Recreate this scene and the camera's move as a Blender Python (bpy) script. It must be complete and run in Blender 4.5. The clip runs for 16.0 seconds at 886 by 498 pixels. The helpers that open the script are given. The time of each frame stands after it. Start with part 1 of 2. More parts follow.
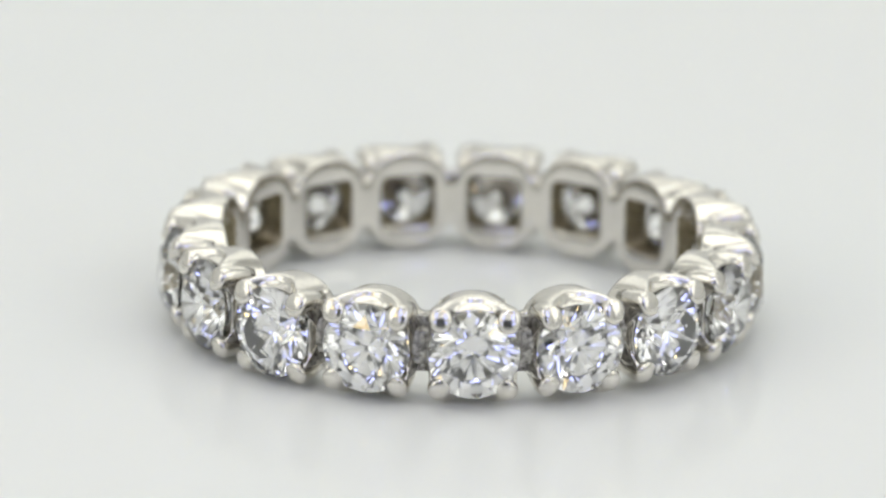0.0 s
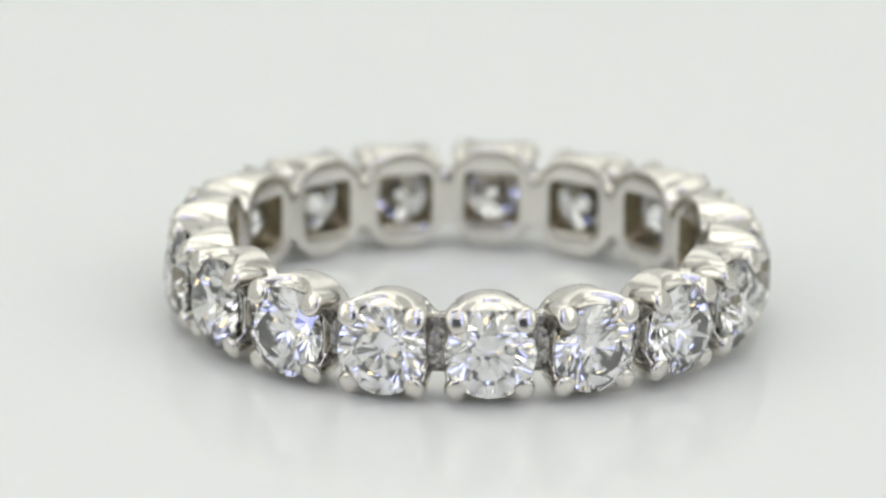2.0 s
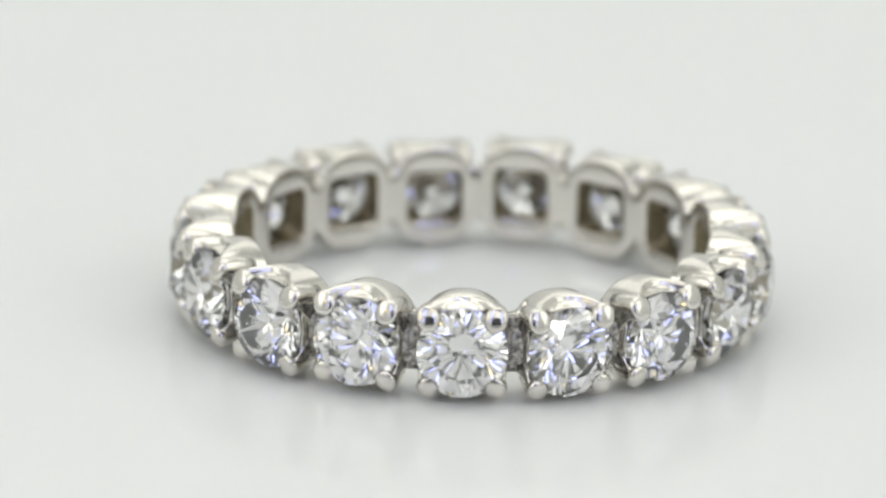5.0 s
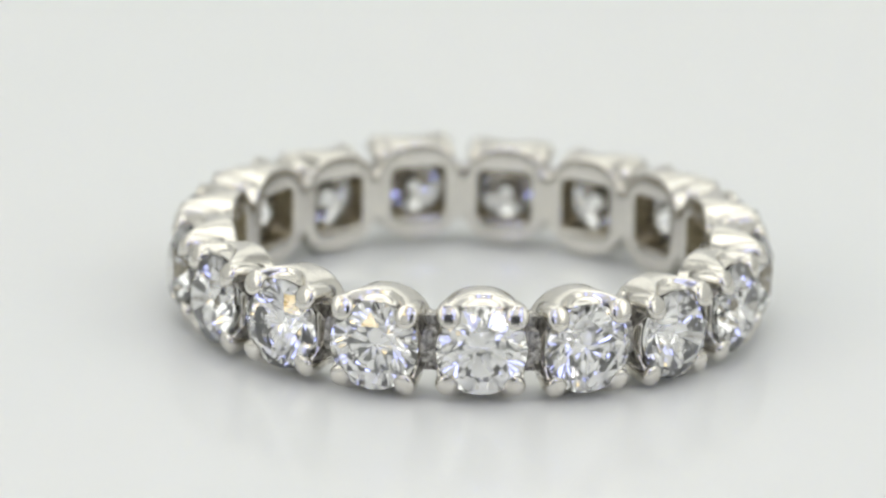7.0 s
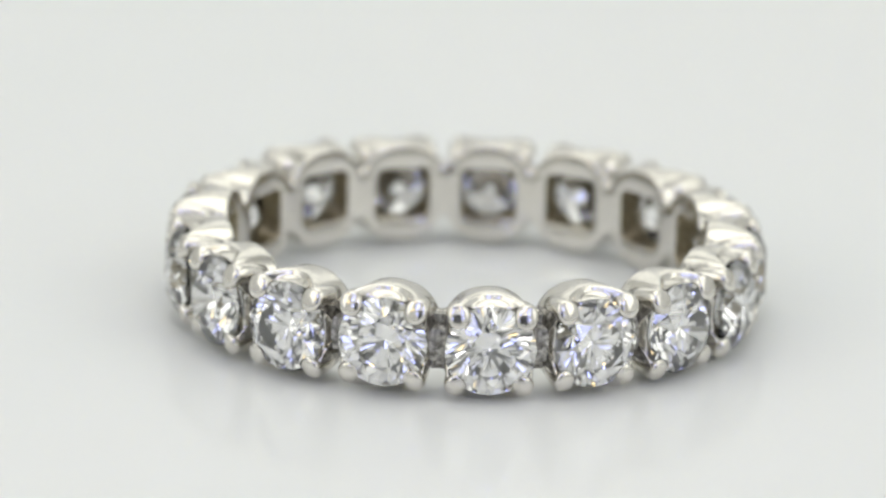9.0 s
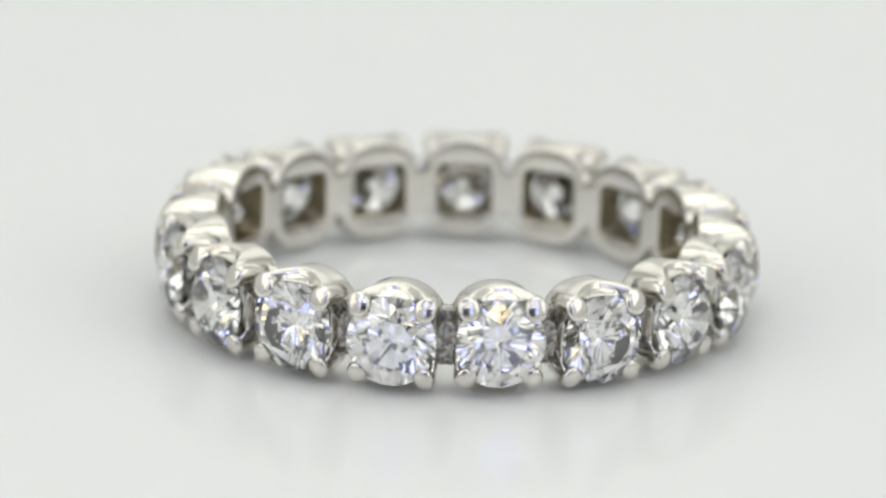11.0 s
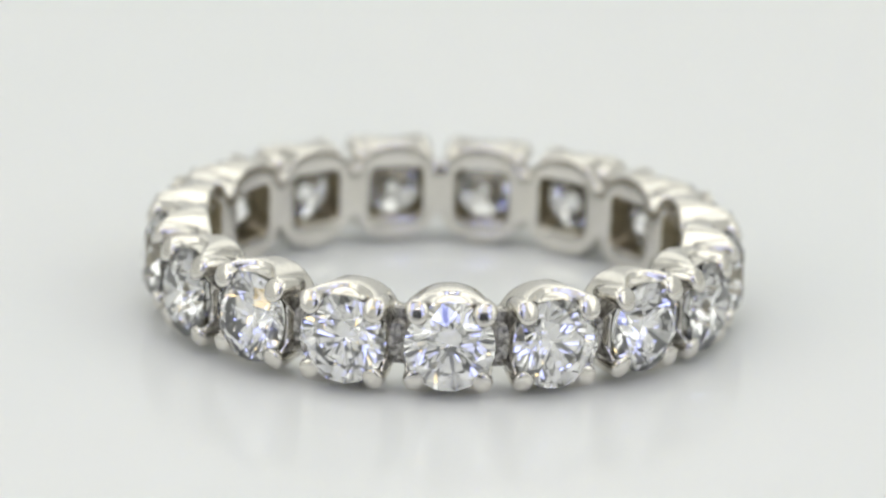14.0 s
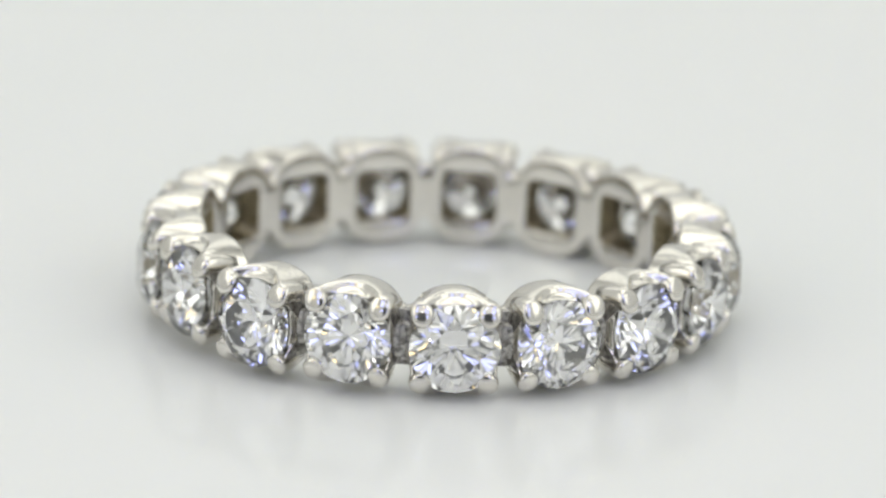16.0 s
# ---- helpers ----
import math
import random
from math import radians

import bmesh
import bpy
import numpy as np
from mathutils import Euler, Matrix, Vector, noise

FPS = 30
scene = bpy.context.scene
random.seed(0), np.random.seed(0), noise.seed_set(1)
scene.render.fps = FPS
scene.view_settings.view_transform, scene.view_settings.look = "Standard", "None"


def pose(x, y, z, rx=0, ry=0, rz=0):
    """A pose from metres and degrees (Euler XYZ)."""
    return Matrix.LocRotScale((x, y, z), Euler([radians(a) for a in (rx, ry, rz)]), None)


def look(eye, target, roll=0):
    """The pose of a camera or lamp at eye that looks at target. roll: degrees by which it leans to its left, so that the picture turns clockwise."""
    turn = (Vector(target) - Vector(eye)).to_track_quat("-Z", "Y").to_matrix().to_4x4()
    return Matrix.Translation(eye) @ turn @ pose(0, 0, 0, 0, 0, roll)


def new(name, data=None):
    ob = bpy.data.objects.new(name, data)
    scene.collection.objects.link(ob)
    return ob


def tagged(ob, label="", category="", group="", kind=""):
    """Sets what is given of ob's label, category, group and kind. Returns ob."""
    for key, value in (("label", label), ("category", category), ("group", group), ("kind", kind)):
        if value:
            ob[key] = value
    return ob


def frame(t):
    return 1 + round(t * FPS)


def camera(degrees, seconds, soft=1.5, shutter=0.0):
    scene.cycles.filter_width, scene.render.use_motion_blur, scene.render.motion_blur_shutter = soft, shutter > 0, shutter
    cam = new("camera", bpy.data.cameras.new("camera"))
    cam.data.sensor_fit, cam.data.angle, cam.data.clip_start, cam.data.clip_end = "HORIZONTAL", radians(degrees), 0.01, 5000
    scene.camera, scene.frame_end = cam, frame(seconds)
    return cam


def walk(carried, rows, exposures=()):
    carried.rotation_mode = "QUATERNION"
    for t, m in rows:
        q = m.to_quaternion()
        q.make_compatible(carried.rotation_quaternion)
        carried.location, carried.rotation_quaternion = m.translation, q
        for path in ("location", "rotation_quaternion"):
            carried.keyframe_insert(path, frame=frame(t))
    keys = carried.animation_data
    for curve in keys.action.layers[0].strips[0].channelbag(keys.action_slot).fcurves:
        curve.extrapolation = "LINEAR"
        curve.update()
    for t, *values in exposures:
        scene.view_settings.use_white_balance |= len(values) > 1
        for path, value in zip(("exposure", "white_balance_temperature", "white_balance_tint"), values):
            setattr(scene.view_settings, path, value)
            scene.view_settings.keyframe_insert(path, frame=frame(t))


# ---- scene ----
# Scale: one unit U is 0.02 mm; the ring is 17 mm inside and 21 mm outside.
U = 2e-5
PITCH, ROLL = 16.71, 1.71
EYE = Vector((-0.000264, -0.285830, 0.088327))
FORWARD = Vector((0, math.cos(radians(PITCH)), -math.sin(radians(PITCH))))
UP = Vector((0, math.sin(radians(PITCH)), math.cos(radians(PITCH))))
REACH = 0.2992
# Small tremor of the tripod: seconds, sideways and vertical, in units at the ring.
TREMOR = [(0, -0.6, -6.0), (0.5, 0.1, -2.9), (1, -2.0, -2.5), (1.5, -0.9, -3.9), (2, -1.8, -5.2), (2.5, -1.7, -0.5),
          (3, -0.4, -1.1), (3.5, -0.6, -2.6), (4, -0.8, -3.9), (5.2, 0, -1.5), (6.5, 0.2, -0.1), (7, 1.9, 1.2), (7.5, 0.1, -0.9),
          (8, 1.9, 2.3), (8.5, 1.0, -0.7), (9, 2.8, 1.5), (10.2, 1.0, 0), (11.5, 2.0, -3.6), (12, 4.8, 4.4), (12.5, 3.2, 0.3),
          (13, 5.0, -0.4), (13.5, 2.7, -1.9), (14, 1.6, 1.2), (14.5, 2.8, 0.9), (15, 3.2, 0.9), (15.5, 3.8, 1.0),
          (16, 6.0, 2.0)]
# Turn of the turntable: seconds, degrees.
TURN = [(0, 0), (0.5, 5.61), (1, 11.52), (1.5, 17.18), (2, 23.26), (2.5, 28.89), (3, 34.93), (3.5, 40.60), (4, 46.68),
        (6.5, 78.29), (7, 84.41), (7.5, 90.15), (8, 96.39), (8.5, 102.08), (9, 108.36), (11.5, 139.30), (12, 145.28),
        (12.5, 150.91), (13, 156.80), (13.5, 162.26), (14, 168.23), (14.5, 173.86), (15, 179.83), (15.5, 185.49), (16, 191.42)]
OFFSET = Vector((0.0004273, -0.0006411, 4 * U))  # the ring's centre beside the turntable's axis
WOBBLE = pose(0, 0, 0, -0.107, -0.709, 0)  # the ring leans a little on the plate

cam = camera(6.0, 16.0, soft=2.5)
walk(cam, [(t, look(EYE, EYE + FORWARD * REACH + (UP * dy - Vector((1, 0, 0)) * dx) * U, ROLL)) for t, dx, dy in TREMOR])
cam.data.dof.use_dof = True
cam.data.dof.focus_distance = 0.2905
cam.data.dof.aperture_fstop = 48

# ---- world and light ----
world = bpy.data.worlds.new("world")
scene.world = world
world.use_nodes = True
world.node_tree.nodes["Background"].inputs["Color"].default_value = (0.9, 0.95, 1.0, 1)
world.node_tree.nodes["Background"].inputs["Strength"].default_value = 0.07
scene.view_settings.exposure = 0.0


def area_lamp(name, eye, target, sx, sy, watts, colour):
    data = bpy.data.lights.new(name, "AREA")
    data.shape, data.size, data.size_y, data.energy, data.color = "RECTANGLE", sx, sy, watts, colour
    ob = new(name, data)
    ob.matrix_world = look(eye, target)
    return ob


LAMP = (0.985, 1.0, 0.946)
# Overhead light of an assumed light tent, out of view.
area_lamp("unseen_lamp", (0.0, 0.02, 0.57), (0, 0.0, 0), 0.55, 0.55, 1.12, LAMP)
# Added fill lamps: the back one brightens the metal, the sides the stones.
area_lamp("unseen_lamp", (0.0, 0.385, 0.24), (0, 0.0, 0.08), 0.60, 0.40, 0.38, LAMP)
area_lamp("unseen_lamp", (-0.385, -0.14, 0.24), (0, -0.05, 0.10), 0.40, 0.40, 0.54, LAMP)
area_lamp("unseen_lamp", (0.385, -0.14, 0.24), (0, -0.05, 0.10), 0.40, 0.40, 0.54, LAMP)
# Unseen lamps added: tints stand in for diamond dispersion, plain ones give sparkle.
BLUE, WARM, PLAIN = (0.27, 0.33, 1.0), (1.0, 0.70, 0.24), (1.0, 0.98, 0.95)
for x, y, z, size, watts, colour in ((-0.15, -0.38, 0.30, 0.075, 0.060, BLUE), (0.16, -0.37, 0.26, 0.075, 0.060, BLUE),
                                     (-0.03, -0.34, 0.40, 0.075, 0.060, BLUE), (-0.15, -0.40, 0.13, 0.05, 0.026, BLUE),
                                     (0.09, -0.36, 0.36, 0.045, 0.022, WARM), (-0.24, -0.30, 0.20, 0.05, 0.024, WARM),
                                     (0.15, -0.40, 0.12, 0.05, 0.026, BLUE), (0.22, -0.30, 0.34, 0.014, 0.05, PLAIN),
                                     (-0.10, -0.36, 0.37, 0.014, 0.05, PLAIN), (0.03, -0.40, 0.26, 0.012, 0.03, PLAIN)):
    area_lamp("fire_lamp", (x, y, z), (0, 0, 0), size, size, watts, colour)

# ---- materials ----


def material(name, base, rough, metal=0.0, ior=1.5):
    m = bpy.data.materials.new(name)
    m.use_nodes = True
    b = m.node_tree.nodes["Principled BSDF"]
    b.inputs["Base Color"].default_value = (*base, 1)
    b.inputs["Roughness"].default_value = rough
    b.inputs["Metallic"].default_value = metal
    b.inputs["IOR"].default_value = ior
    return m, m.node_tree, b


def noise_node(tree, scale, detail=3.0):
    co = tree.nodes.new("ShaderNodeTexCoord")
    n = tree.nodes.new("ShaderNodeTexNoise")
    n.inputs["Scale"].default_value = scale
    n.inputs["Detail"].default_value = detail
    tree.links.new(co.outputs["Object"], n.inputs["Vector"])
    return n


def ramp(tree, source, low, high, a=0.35, b=0.65):
    r = tree.nodes.new("ShaderNodeMapRange")
    r.inputs["From Min"].default_value, r.inputs["From Max"].default_value = a, b
    r.inputs["To Min"].default_value, r.inputs["To Max"].default_value = low, high
    tree.links.new(source, r.inputs["Value"])
    return r.outputs["Result"]


def mixed(tree, source, c1, c2):
    m = tree.nodes.new("ShaderNodeMix")
    m.data_type = "RGBA"
    m.inputs[6].default_value, m.inputs[7].default_value = (*c1, 1), (*c2, 1)
    tree.links.new(source, m.inputs[0])
    return m.outputs[2]


def bump(tree, shader, source, strength, distance):
    b = tree.nodes.new("ShaderNodeBump")
    b.inputs["Strength"].default_value, b.inputs["Distance"].default_value = strength, distance
    tree.links.new(source, b.inputs["Height"])
    tree.links.new(b.outputs["Normal"], shader.inputs["Normal"])


def white_gold():
    m, t, b = material("polished_white_gold", (0.80, 0.78, 0.745), 0.14, 1.0)
    coarse, fine = noise_node(t, 900), noise_node(t, 7000, 4)
    t.links.new(ramp(t, coarse.outputs["Fac"], 0.13, 0.24), b.inputs["Roughness"])
    t.links.new(mixed(t, ramp(t, fine.outputs["Fac"], 0, 1), (0.72, 0.694, 0.642), (0.79, 0.763, 0.710)), b.inputs["Base Color"])
    bump(t, b, coarse.outputs["Fac"], 0.25, 1.5e-5)
    return m


def mottled_gold(name, dark, light):
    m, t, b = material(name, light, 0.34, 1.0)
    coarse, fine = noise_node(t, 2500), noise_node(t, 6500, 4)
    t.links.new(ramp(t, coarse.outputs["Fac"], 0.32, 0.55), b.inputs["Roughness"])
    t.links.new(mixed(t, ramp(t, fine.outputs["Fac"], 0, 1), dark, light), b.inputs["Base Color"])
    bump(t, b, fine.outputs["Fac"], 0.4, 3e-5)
    return m


def diamond_stuff():
    m = bpy.data.materials.new("diamond")
    m.use_nodes = True
    t = m.node_tree
    t.nodes.clear()
    out = t.nodes.new("ShaderNodeOutputMaterial")
    g = t.nodes.new("ShaderNodeBsdfGlass")
    g.inputs["Color"].default_value = (0.999, 0.998, 0.997, 1)
    g.inputs["Roughness"].default_value = 0.0
    g.inputs["IOR"].default_value = 2.42
    t.links.new(g.outputs["BSDF"], out.inputs["Surface"])
    return m


def acrylic():
    m, t, b = material("white_acrylic", (0.80, 0.81, 0.80), 0.20, 0.0, 1.27)
    coarse, fine = noise_node(t, 25), noise_node(t, 500)
    t.links.new(mixed(t, ramp(t, coarse.outputs["Fac"], 0, 1), (0.79, 0.805, 0.795), (0.81, 0.815, 0.805)), b.inputs["Base Color"])
    t.links.new(ramp(t, fine.outputs["Fac"], 0.09, 0.13), b.inputs["Roughness"])
    b.inputs["Subsurface Weight"].default_value = 0.7
    b.inputs["Subsurface Radius"].default_value = (1.0, 1.0, 0.95)
    b.inputs["Subsurface Scale"].default_value = 0.0025
    return m


def tent_cloth():
    m, t, b = material("white_tent_cloth", (0.82, 0.82, 0.80), 0.8)
    n = noise_node(t, 600)
    t.links.new(mixed(t, n.outputs["Fac"], (0.79, 0.79, 0.77), (0.84, 0.84, 0.82)), b.inputs["Base Color"])
    return m


GOLD, DIAMOND, ACRYLIC, CLOTH = white_gold(), diamond_stuff(), acrylic(), tent_cloth()
MOTTLED = mottled_gold("rough_mottled_white_gold", (0.20, 0.19, 0.175), (0.66, 0.64, 0.61))
# Dark khaki tone for the cavity behind each stone.
KHAKI = mottled_gold("dark_khaki_white_gold", (0.17, 0.14, 0.08), (0.42, 0.365, 0.26))

# ---- structure ----


def mesh_of(name, bm, mat, smooth=False):
    me = bpy.data.meshes.new(name)
    bmesh.ops.recalc_face_normals(bm, faces=bm.faces[:])
    for f in bm.faces:
        f.smooth = smooth
    bm.to_mesh(me)
    bm.free()
    me.materials.append(mat)
    return me


def slab(name, x0, x1, y0, y1, z0, z1, mat):
    bm = bmesh.new()
    bmesh.ops.create_cube(bm, size=1)
    for v in bm.verts:
        v.co = Vector(((x0 + x1) / 2 + v.co.x * (x1 - x0), (y0 + y1) / 2 + v.co.y * (y1 - y0), (z0 + z1) / 2 + v.co.z * (z1 - z0)))
    return tagged(new(name, mesh_of(name, bm, mat)), kind="structure")


tagged(slab("floor", -0.40, 0.40, -0.60, 0.40, -0.006, 0.0, ACRYLIC), "glossy white acrylic sheet under the ring", "floor")
tagged(slab("wall_north", -0.40, 0.40, 0.401, 0.405, -0.006, 0.60, CLOTH), "plain white cloth back of a light tent", "wall")


def wall_with_opening(name, x0, x1, y0, y1, z0, z1, hx, hz0, hz1, mat):
    """A wall across the tent, unseen: white brightens the stones, its square opening reflects dark."""
    bm = bmesh.new()
    xs, zs = [x0, -hx, hx, x1], [z0, hz0, hz1, z1]
    grid = [[[bm.verts.new((x, y, z)) for z in zs] for x in xs] for y in (y0, y1)]
    for i in range(3):
        for j in range(3):
            if (i, j) != (1, 1):
                for g in grid:
                    bm.faces.new((g[i][j], g[i + 1][j], g[i + 1][j + 1], g[i][j + 1]))
    a, b = grid
    inside = [(1, 1), (2, 1), (2, 2), (1, 2)]
    outside = [(0, 0), (3, 0), (3, 3), (0, 3)]
    for loop in (inside, outside):
        for (i, j), (k, m) in zip(loop, loop[1:] + loop[:1]):
            bm.faces.new((a[i][j], a[k][m], b[k][m], b[i][j]))
    return tagged(new(name, mesh_of(name, bm, mat)), kind="structure")


# Added behind the camera to shape what stones and metal reflect.
tagged(wall_with_opening("wall_south", -0.40, 0.40, -0.434, -0.430, 0.001, 0.60, 0.13, 0.02, 0.26, CLOTH),
       "unseen white cloth wall, its opening added for dark reflections", "wall")
tagged(slab("wall_east", 0.401, 0.405, -0.60, 0.405, -0.006, 0.60, CLOTH), "plain white cloth side of a light tent", "wall")
tagged(slab("wall_west", -0.405, -0.401, -0.60, 0.405, -0.006, 0.60, CLOTH), "plain white cloth side of a light tent", "wall")
tagged(slab("ceiling", -0.405, 0.405, -0.60, 0.405, 0.601, 0.605, CLOTH), "plain white cloth top of a light tent", "ceiling")

# ---- the ring ----
COUNT = 17
STEP = 2 * math.pi / COUNT
R_IN, R_GIRDLE, R_STONE = 424, 507, 79
HEIGHT = 93  # half of the ring's width along the finger
PHASE = radians(-76.55) + STEP / 2


def outline(u, a, b, power):
    """A point of a rounded square: across the setting and along the finger."""
    c, s = math.cos(u), math.sin(u)
    return (a * math.copysign(abs(c) ** (2 / power), c), b * math.copysign(abs(s) ** (2 / power), s))


def bent(x, y):
    """Bends the inner face round the finger."""
    return y - (R_IN - math.sqrt(R_IN * R_IN - x * x))


def collet_mesh():
    """A tube that tapers towards the finger, with a cushion-shaped hole in its inner face and a scalloped rim."""
    n = 96
    bm = bmesh.new()

    def rim(u):
        dip = 18.0 if u > 0 else 24.0  # deeper towards the plate
        return 3 - 14.0 * math.cos(4 * u) - dip * math.sin(u) ** 4 - 18.0 * math.cos(u) ** 4 + 8.0 * math.sin(2 * u) ** 6
    rows = [  # half width, half height, power, radius, bent, share of the scallop
        (49.5, 47, 10.0, 425, 1, 0), (51, 48.5, 9, 424, 1, 0), (64, 71, 2.8, 424, 1, 0), (77, 87, 2.3, 424, 1, 0),
        (79.5, 90.5, 2.25, 425, 1, 0), (80.5, 92, 2.2, 429, 0.9, 0), (81, 93, 2.25, 445, 0.4, 0.1), (78, 93, 2.8, 466, 0, 0.5),
        (76, 92, 4.0, 495, 0, 1), (75.5, 91, 4.0, 498, 0, 1), (75, 88.5, 3.7, 500, 0, 1), (74.6, 84.5, 3.0, 500, 0, 0.95),
        (74.4, 80.5, 2.6, 499, 0, 0.75), (74, 77.8, 2.25, 497, 0, 0.25), (72, 75.5, 2.05, 496, 0, 0.05), (64, 66, 2.0, 489, 0, 0),
        (55, 56, 2.0, 478, 0, 0), (47, 45.5, 2.0, 455, 0, 0), (49, 46.5, 9, 450, 0, 0)]
    rings = []
    for a, b, p, r, k, s in rows:
        ring = []
        for i in range(n):
            u = 2 * math.pi * (i + 0.5) / n
            x, z = outline(u, a, b, p)
            y = r * (1 - k) + k * bent(x, r) + s * rim(math.atan2(z, x))
            ring.append(bm.verts.new((x * U, y * U, z * U)))
        rings.append(ring)
    for j in range(len(rows)):
        p, q = rings[j], rings[(j + 1) % len(rows)]
        for i in range(n):
            f = bm.faces.new((p[i], p[(i + 1) % n], q[(i + 1) % n], q[i]))
            # The flanks towards neighbouring settings get the darker mottled gold.
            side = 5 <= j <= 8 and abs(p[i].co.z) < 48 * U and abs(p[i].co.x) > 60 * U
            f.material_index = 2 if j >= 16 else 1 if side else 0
    me = mesh_of("setting", bm, GOLD, True)
    me.materials.append(MOTTLED)
    me.materials.append(KHAKI)
    return me


def prong_mesh(sx, sz):
    """A claw that grows out of the collet's corner, leans in over the girdle and ends in a flat domed bead."""
    path = [(55, 57, 446, 15), (57, 60, 470, 18), (58.5, 62, 490, 20), (59, 62.5, 503, 20.8), (58.6, 61.5, 510, 20.8),
            (58.2, 60.6, 515, 20.2), (57.8, 59.8, 518.4, 18.6), (57.6, 59.2, 520.6, 16.6), (57.4, 58.8, 522.1, 13.2),
            (57.3, 58.6, 523.1, 8.6), (57.2, 58.5, 523.5, 3)]
    bm = bmesh.new()
    n, rings = 24, []
    if sz < 0:  # the claws towards the plate are shorter and slimmer
        path = [(x, z, y - (4 if j > 3 else 0), r * 0.92) for j, (x, z, y, r) in enumerate(path)]
    points = [Vector((x * sx, y, z * sz)) for x, z, y, _ in path]
    for j, (x, z, y, r) in enumerate(path):
        way = (points[min(j + 1, len(path) - 1)] - points[max(j - 1, 0)]).normalized()
        if j > 4:  # the bead's face looks a little away from the collet's middle
            way = Vector((0, 1, (0.26 if sz > 0 else -0.05) * min(1, (j - 4) / 3))).normalized()
        across = way.cross(Vector((sx * 0.7, 0, sz * 0.7))).normalized()
        out = way.cross(across)
        ring = []
        for i in range(n):
            a = 2 * math.pi * i / n
            v = points[j] + (across * math.cos(a) + out * math.sin(a)) * r
            d = math.hypot(v.x, v.z)
            if d < R_STONE + 0.6:  # the notch that holds the girdle
                inside = R_STONE - d
                if v.y >= R_GIRDLE:
                    v.y = max(v.y, R_GIRDLE + 3.4 + inside * 0.66)
                elif v.y > R_GIRDLE - 3.4 - inside * 0.92:
                    v.x, v.z = v.x * (R_STONE + 0.6) / d, v.z * (R_STONE + 0.6) / d
            ring.append(bm.verts.new(v * U))
        rings.append(ring)
    for p, q in zip(rings, rings[1:]):
        for i in range(n):
            bm.faces.new((p[i], p[(i + 1) % n], q[(i + 1) % n], q[i]))
    bm.faces.new(rings[0])
    bm.faces.new(rings[-1])
    return mesh_of("prong", bm, GOLD, True)


def diamond_mesh(crown, pav, low=0.22, table=0.55):
    """A round brilliant: table, kites, stars, halves, girdle, pavilion and culet. Its table looks along +y."""
    pts = []
    girdle = 0.03
    for k in range(8):
        a, h = math.pi / 4 * k, math.pi / 4 * (k + 0.5)
        pts.append((table * math.cos(a), girdle + (1 - table) * crown, table * math.sin(a)))
        rho = 0.80
        pts.append((rho * math.cos(h), girdle + (1 - rho * math.cos(math.pi / 8)) * crown, rho * math.sin(h)))
        rho = low
        pts.append((rho * math.cos(h), -girdle - (1 - rho * math.cos(math.pi / 8)) * pav, rho * math.sin(h)))
    for k in range(32):
        a = math.pi / 16 * k
        lift = 0.012 * math.cos(16 * a)
        pts.append((math.cos(a), girdle + lift * 0.5, math.sin(a)))
        pts.append((math.cos(a), -girdle - lift * 0.5, math.sin(a)))
    for k in range(8):
        a = math.pi / 4 * k
        pts.append((0.012 * math.cos(a), -girdle - 0.988 * pav, 0.012 * math.sin(a)))
    bm = bmesh.new()
    for x, y, z in pts:
        bm.verts.new((x * R_STONE * U, y * R_STONE * U, z * R_STONE * U))
    bmesh.ops.convex_hull(bm, input=bm.verts[:])
    bmesh.ops.dissolve_limit(bm, angle_limit=radians(0.4), verts=bm.verts[:], edges=bm.edges[:])
    return mesh_of("diamond", bm, DIAMOND)


def link_mesh():
    """The short bar that joins two settings, hollowed towards the outside."""
    bm = bmesh.new()
    rows = [(-26, 440), (-26, 486), (-14, 482), (-5, 479.5), (5, 479.5), (14, 482), (26, 486), (26, 440)]
    levels = [(-50, 0.45), (-36, 0.5), (-31, 0.95), (-20, 1.0), (18, 1.0), (27, 0.95), (31, 0.5), (48, 0.45)]
    rings = []
    for z, k in levels:
        rings.append([bm.verts.new((x * k * U, (440 + (y - 440) * k) * U, z * U)) for x, y in rows])
    n = len(rows)
    for p, q in zip(rings, rings[1:]):
        for i in range(n):
            bm.faces.new((p[i], p[(i + 1) % n], q[(i + 1) % n], q[i]))
    bm.faces.new(rings[0])
    bm.faces.new(rings[-1])
    return mesh_of("link", bm, MOTTLED)


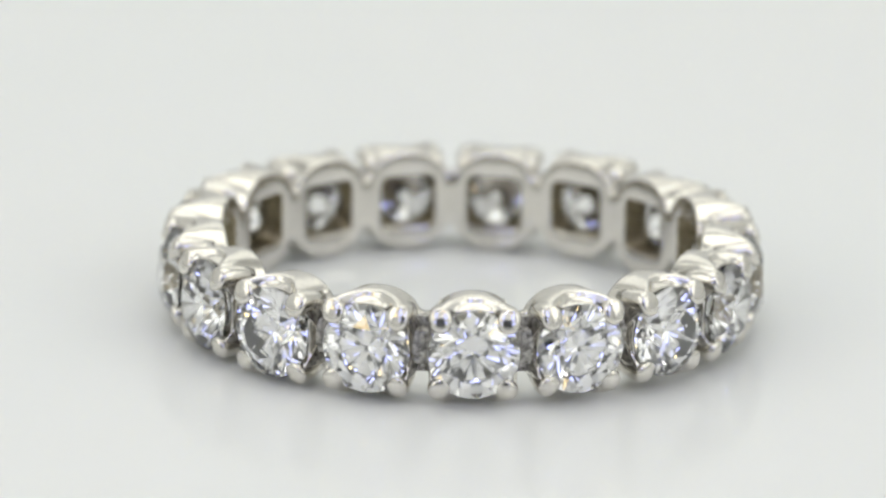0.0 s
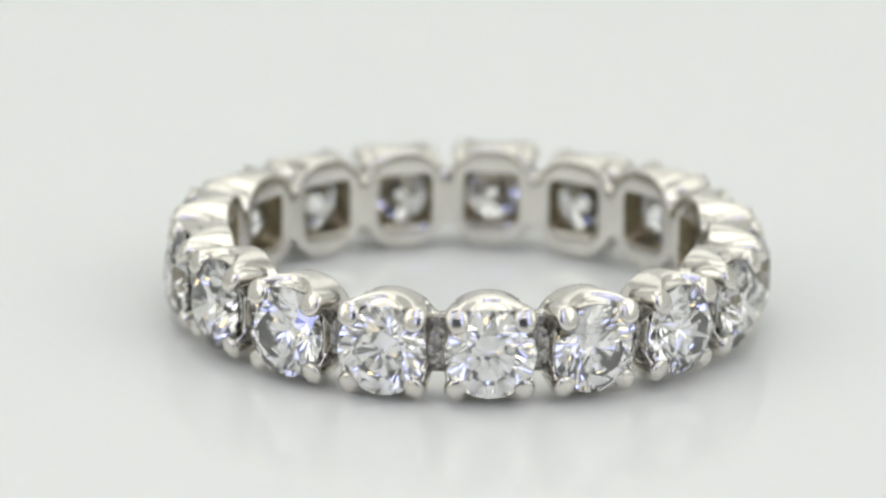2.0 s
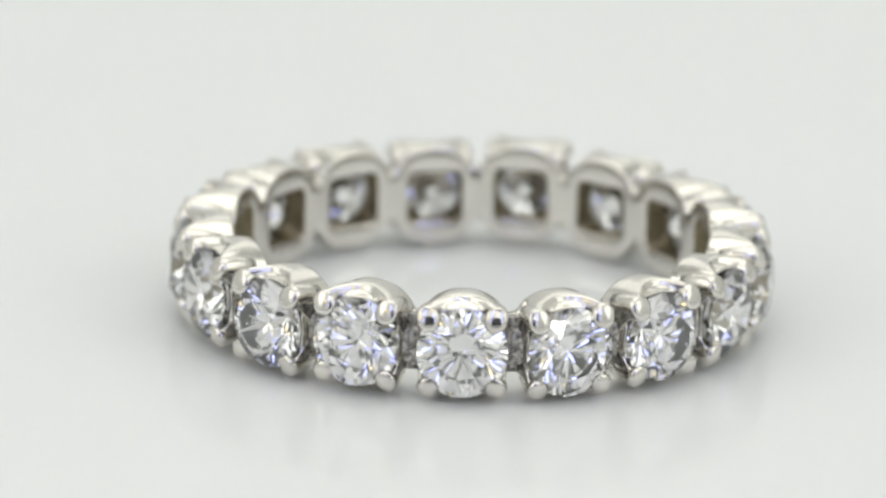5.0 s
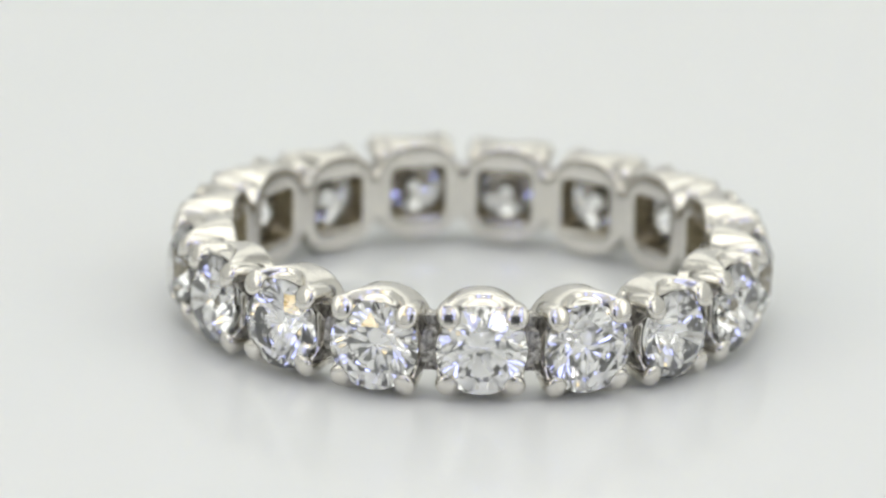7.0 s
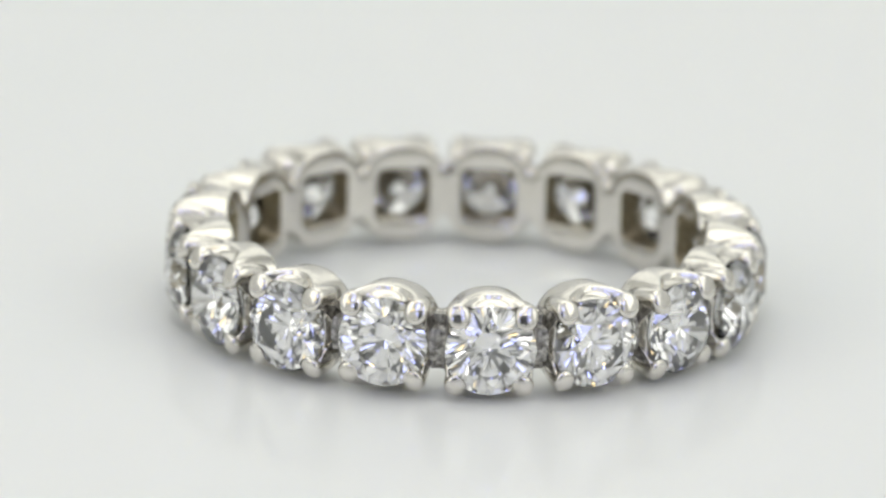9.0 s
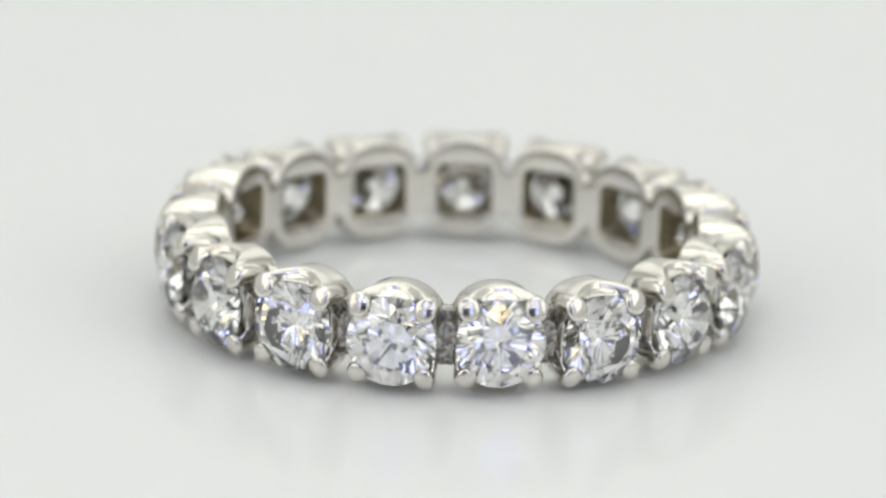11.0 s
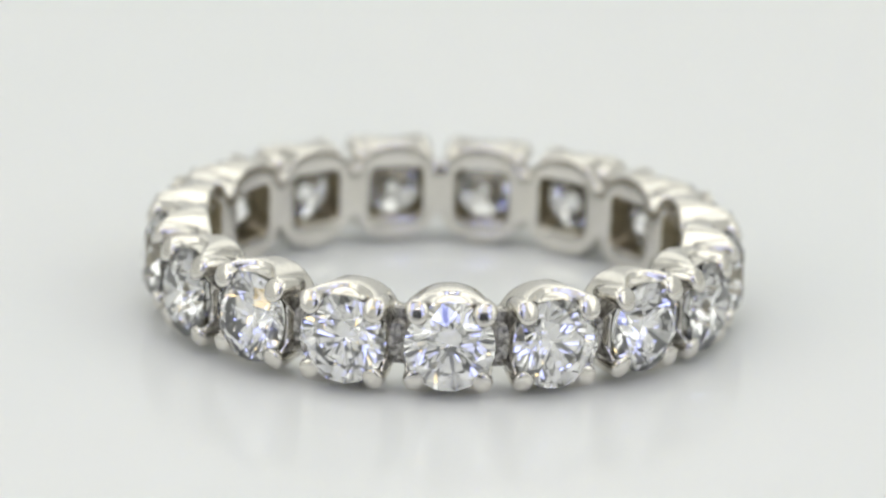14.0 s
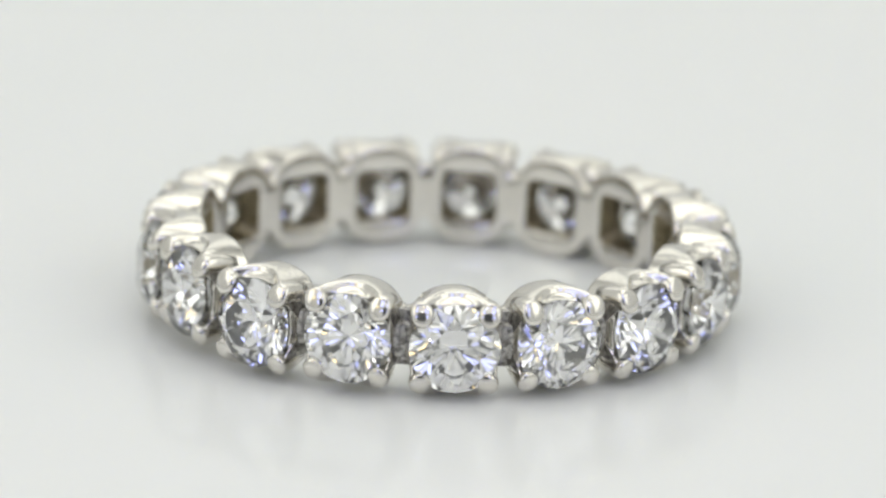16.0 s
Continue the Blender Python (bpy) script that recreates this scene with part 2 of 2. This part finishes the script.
def bridge_mesh():
    """The smooth wall that joins two settings on the finger's side, with a saddle at both edges."""
    bm = bmesh.new()
    xs = [-26, -18, -9, 0, 9, 18, 26]
    outer = []
    for x in xs:
        top = 48 + 26 * (x / 26) ** 2
        r = math.sqrt(R_IN * R_IN - x * x) - 0.5 + 1.2 * (x / 26) ** 2
        col = []
        for z, d in ((-top, 4), (-top + 4, 0.6), (-top * 0.5, 0), (top * 0.5, 0), (top - 4, 0.6), (top, 4)):
            col.append(bm.verts.new((x * U, (r + d) * U, z * U)))
        col += [bm.verts.new((x * U, 446 * U, z * 0.93 * U)) for z in (top, -top)]
        outer.append(col)
    n = len(outer[0])
    for p, q in zip(outer, outer[1:]):
        for i in range(n):
            bm.faces.new((p[i], p[(i + 1) % n], q[(i + 1) % n], q[i]))
    bm.faces.new(outer[0])
    bm.faces.new(outer[-1])
    return mesh_of("bridge", bm, GOLD, True)


def child(name, me, parent, m, label=""):
    ob = new(name, me)
    ob.parent = parent
    ob.matrix_basis = m
    return tagged(ob, label)


def build_ring():
    ring = tagged(new("ring"), "white gold eternity ring set with round brilliant diamonds", "ring")
    ring.empty_display_size = 0.01
    collet, stones, bar, wall = collet_mesh(), [diamond_mesh(0.644, 0.907, 0.22), diamond_mesh(0.655, 0.895, 0.19), diamond_mesh(0.66, 0.885, 0.16)], link_mesh(), bridge_mesh()
    claws = [prong_mesh(sx, sz) for sx, sz in ((1, 1), (-1, 1), (-1, -1), (1, -1))]
    rng = random.Random(7)
    for i in range(COUNT):
        turn = math.degrees(PHASE + i * STEP) - 90
        setting = child("setting", collet, ring, pose(0, 0, HEIGHT * U, rng.uniform(-0.6, 0.6), rng.uniform(-1.0, 1.0), turn))
        tilt = pose(0, R_GIRDLE * U, 0, rng.uniform(-2.5, 2.5), 0, rng.uniform(-2.5, 2.5)) @ pose(0, 0, 0, 0, rng.uniform(0, 45), 0)
        child("diamond", stones[i % 3], setting, tilt, "clear round brilliant cut diamond")
        for claw in claws:
            child("prong", claw, setting, pose(0, 0, 0))
        child("bridge", wall, ring, pose(0, 0, HEIGHT * U, 0, 0, turn + math.degrees(STEP) / 2))
        child("link", bar, ring, pose(0, 0, HEIGHT * U, 0, 0, turn + math.degrees(STEP) / 2), "rough dark grey joining bar")
    return ring


RING = build_ring()


def motions():
    rows = []
    for t, turn in TURN:
        spin = pose(0, 0, 0, 0, 0, turn)
        rows.append((t, Matrix.Translation(spin @ OFFSET) @ spin @ WOBBLE))
    walk(RING, rows)


motions()
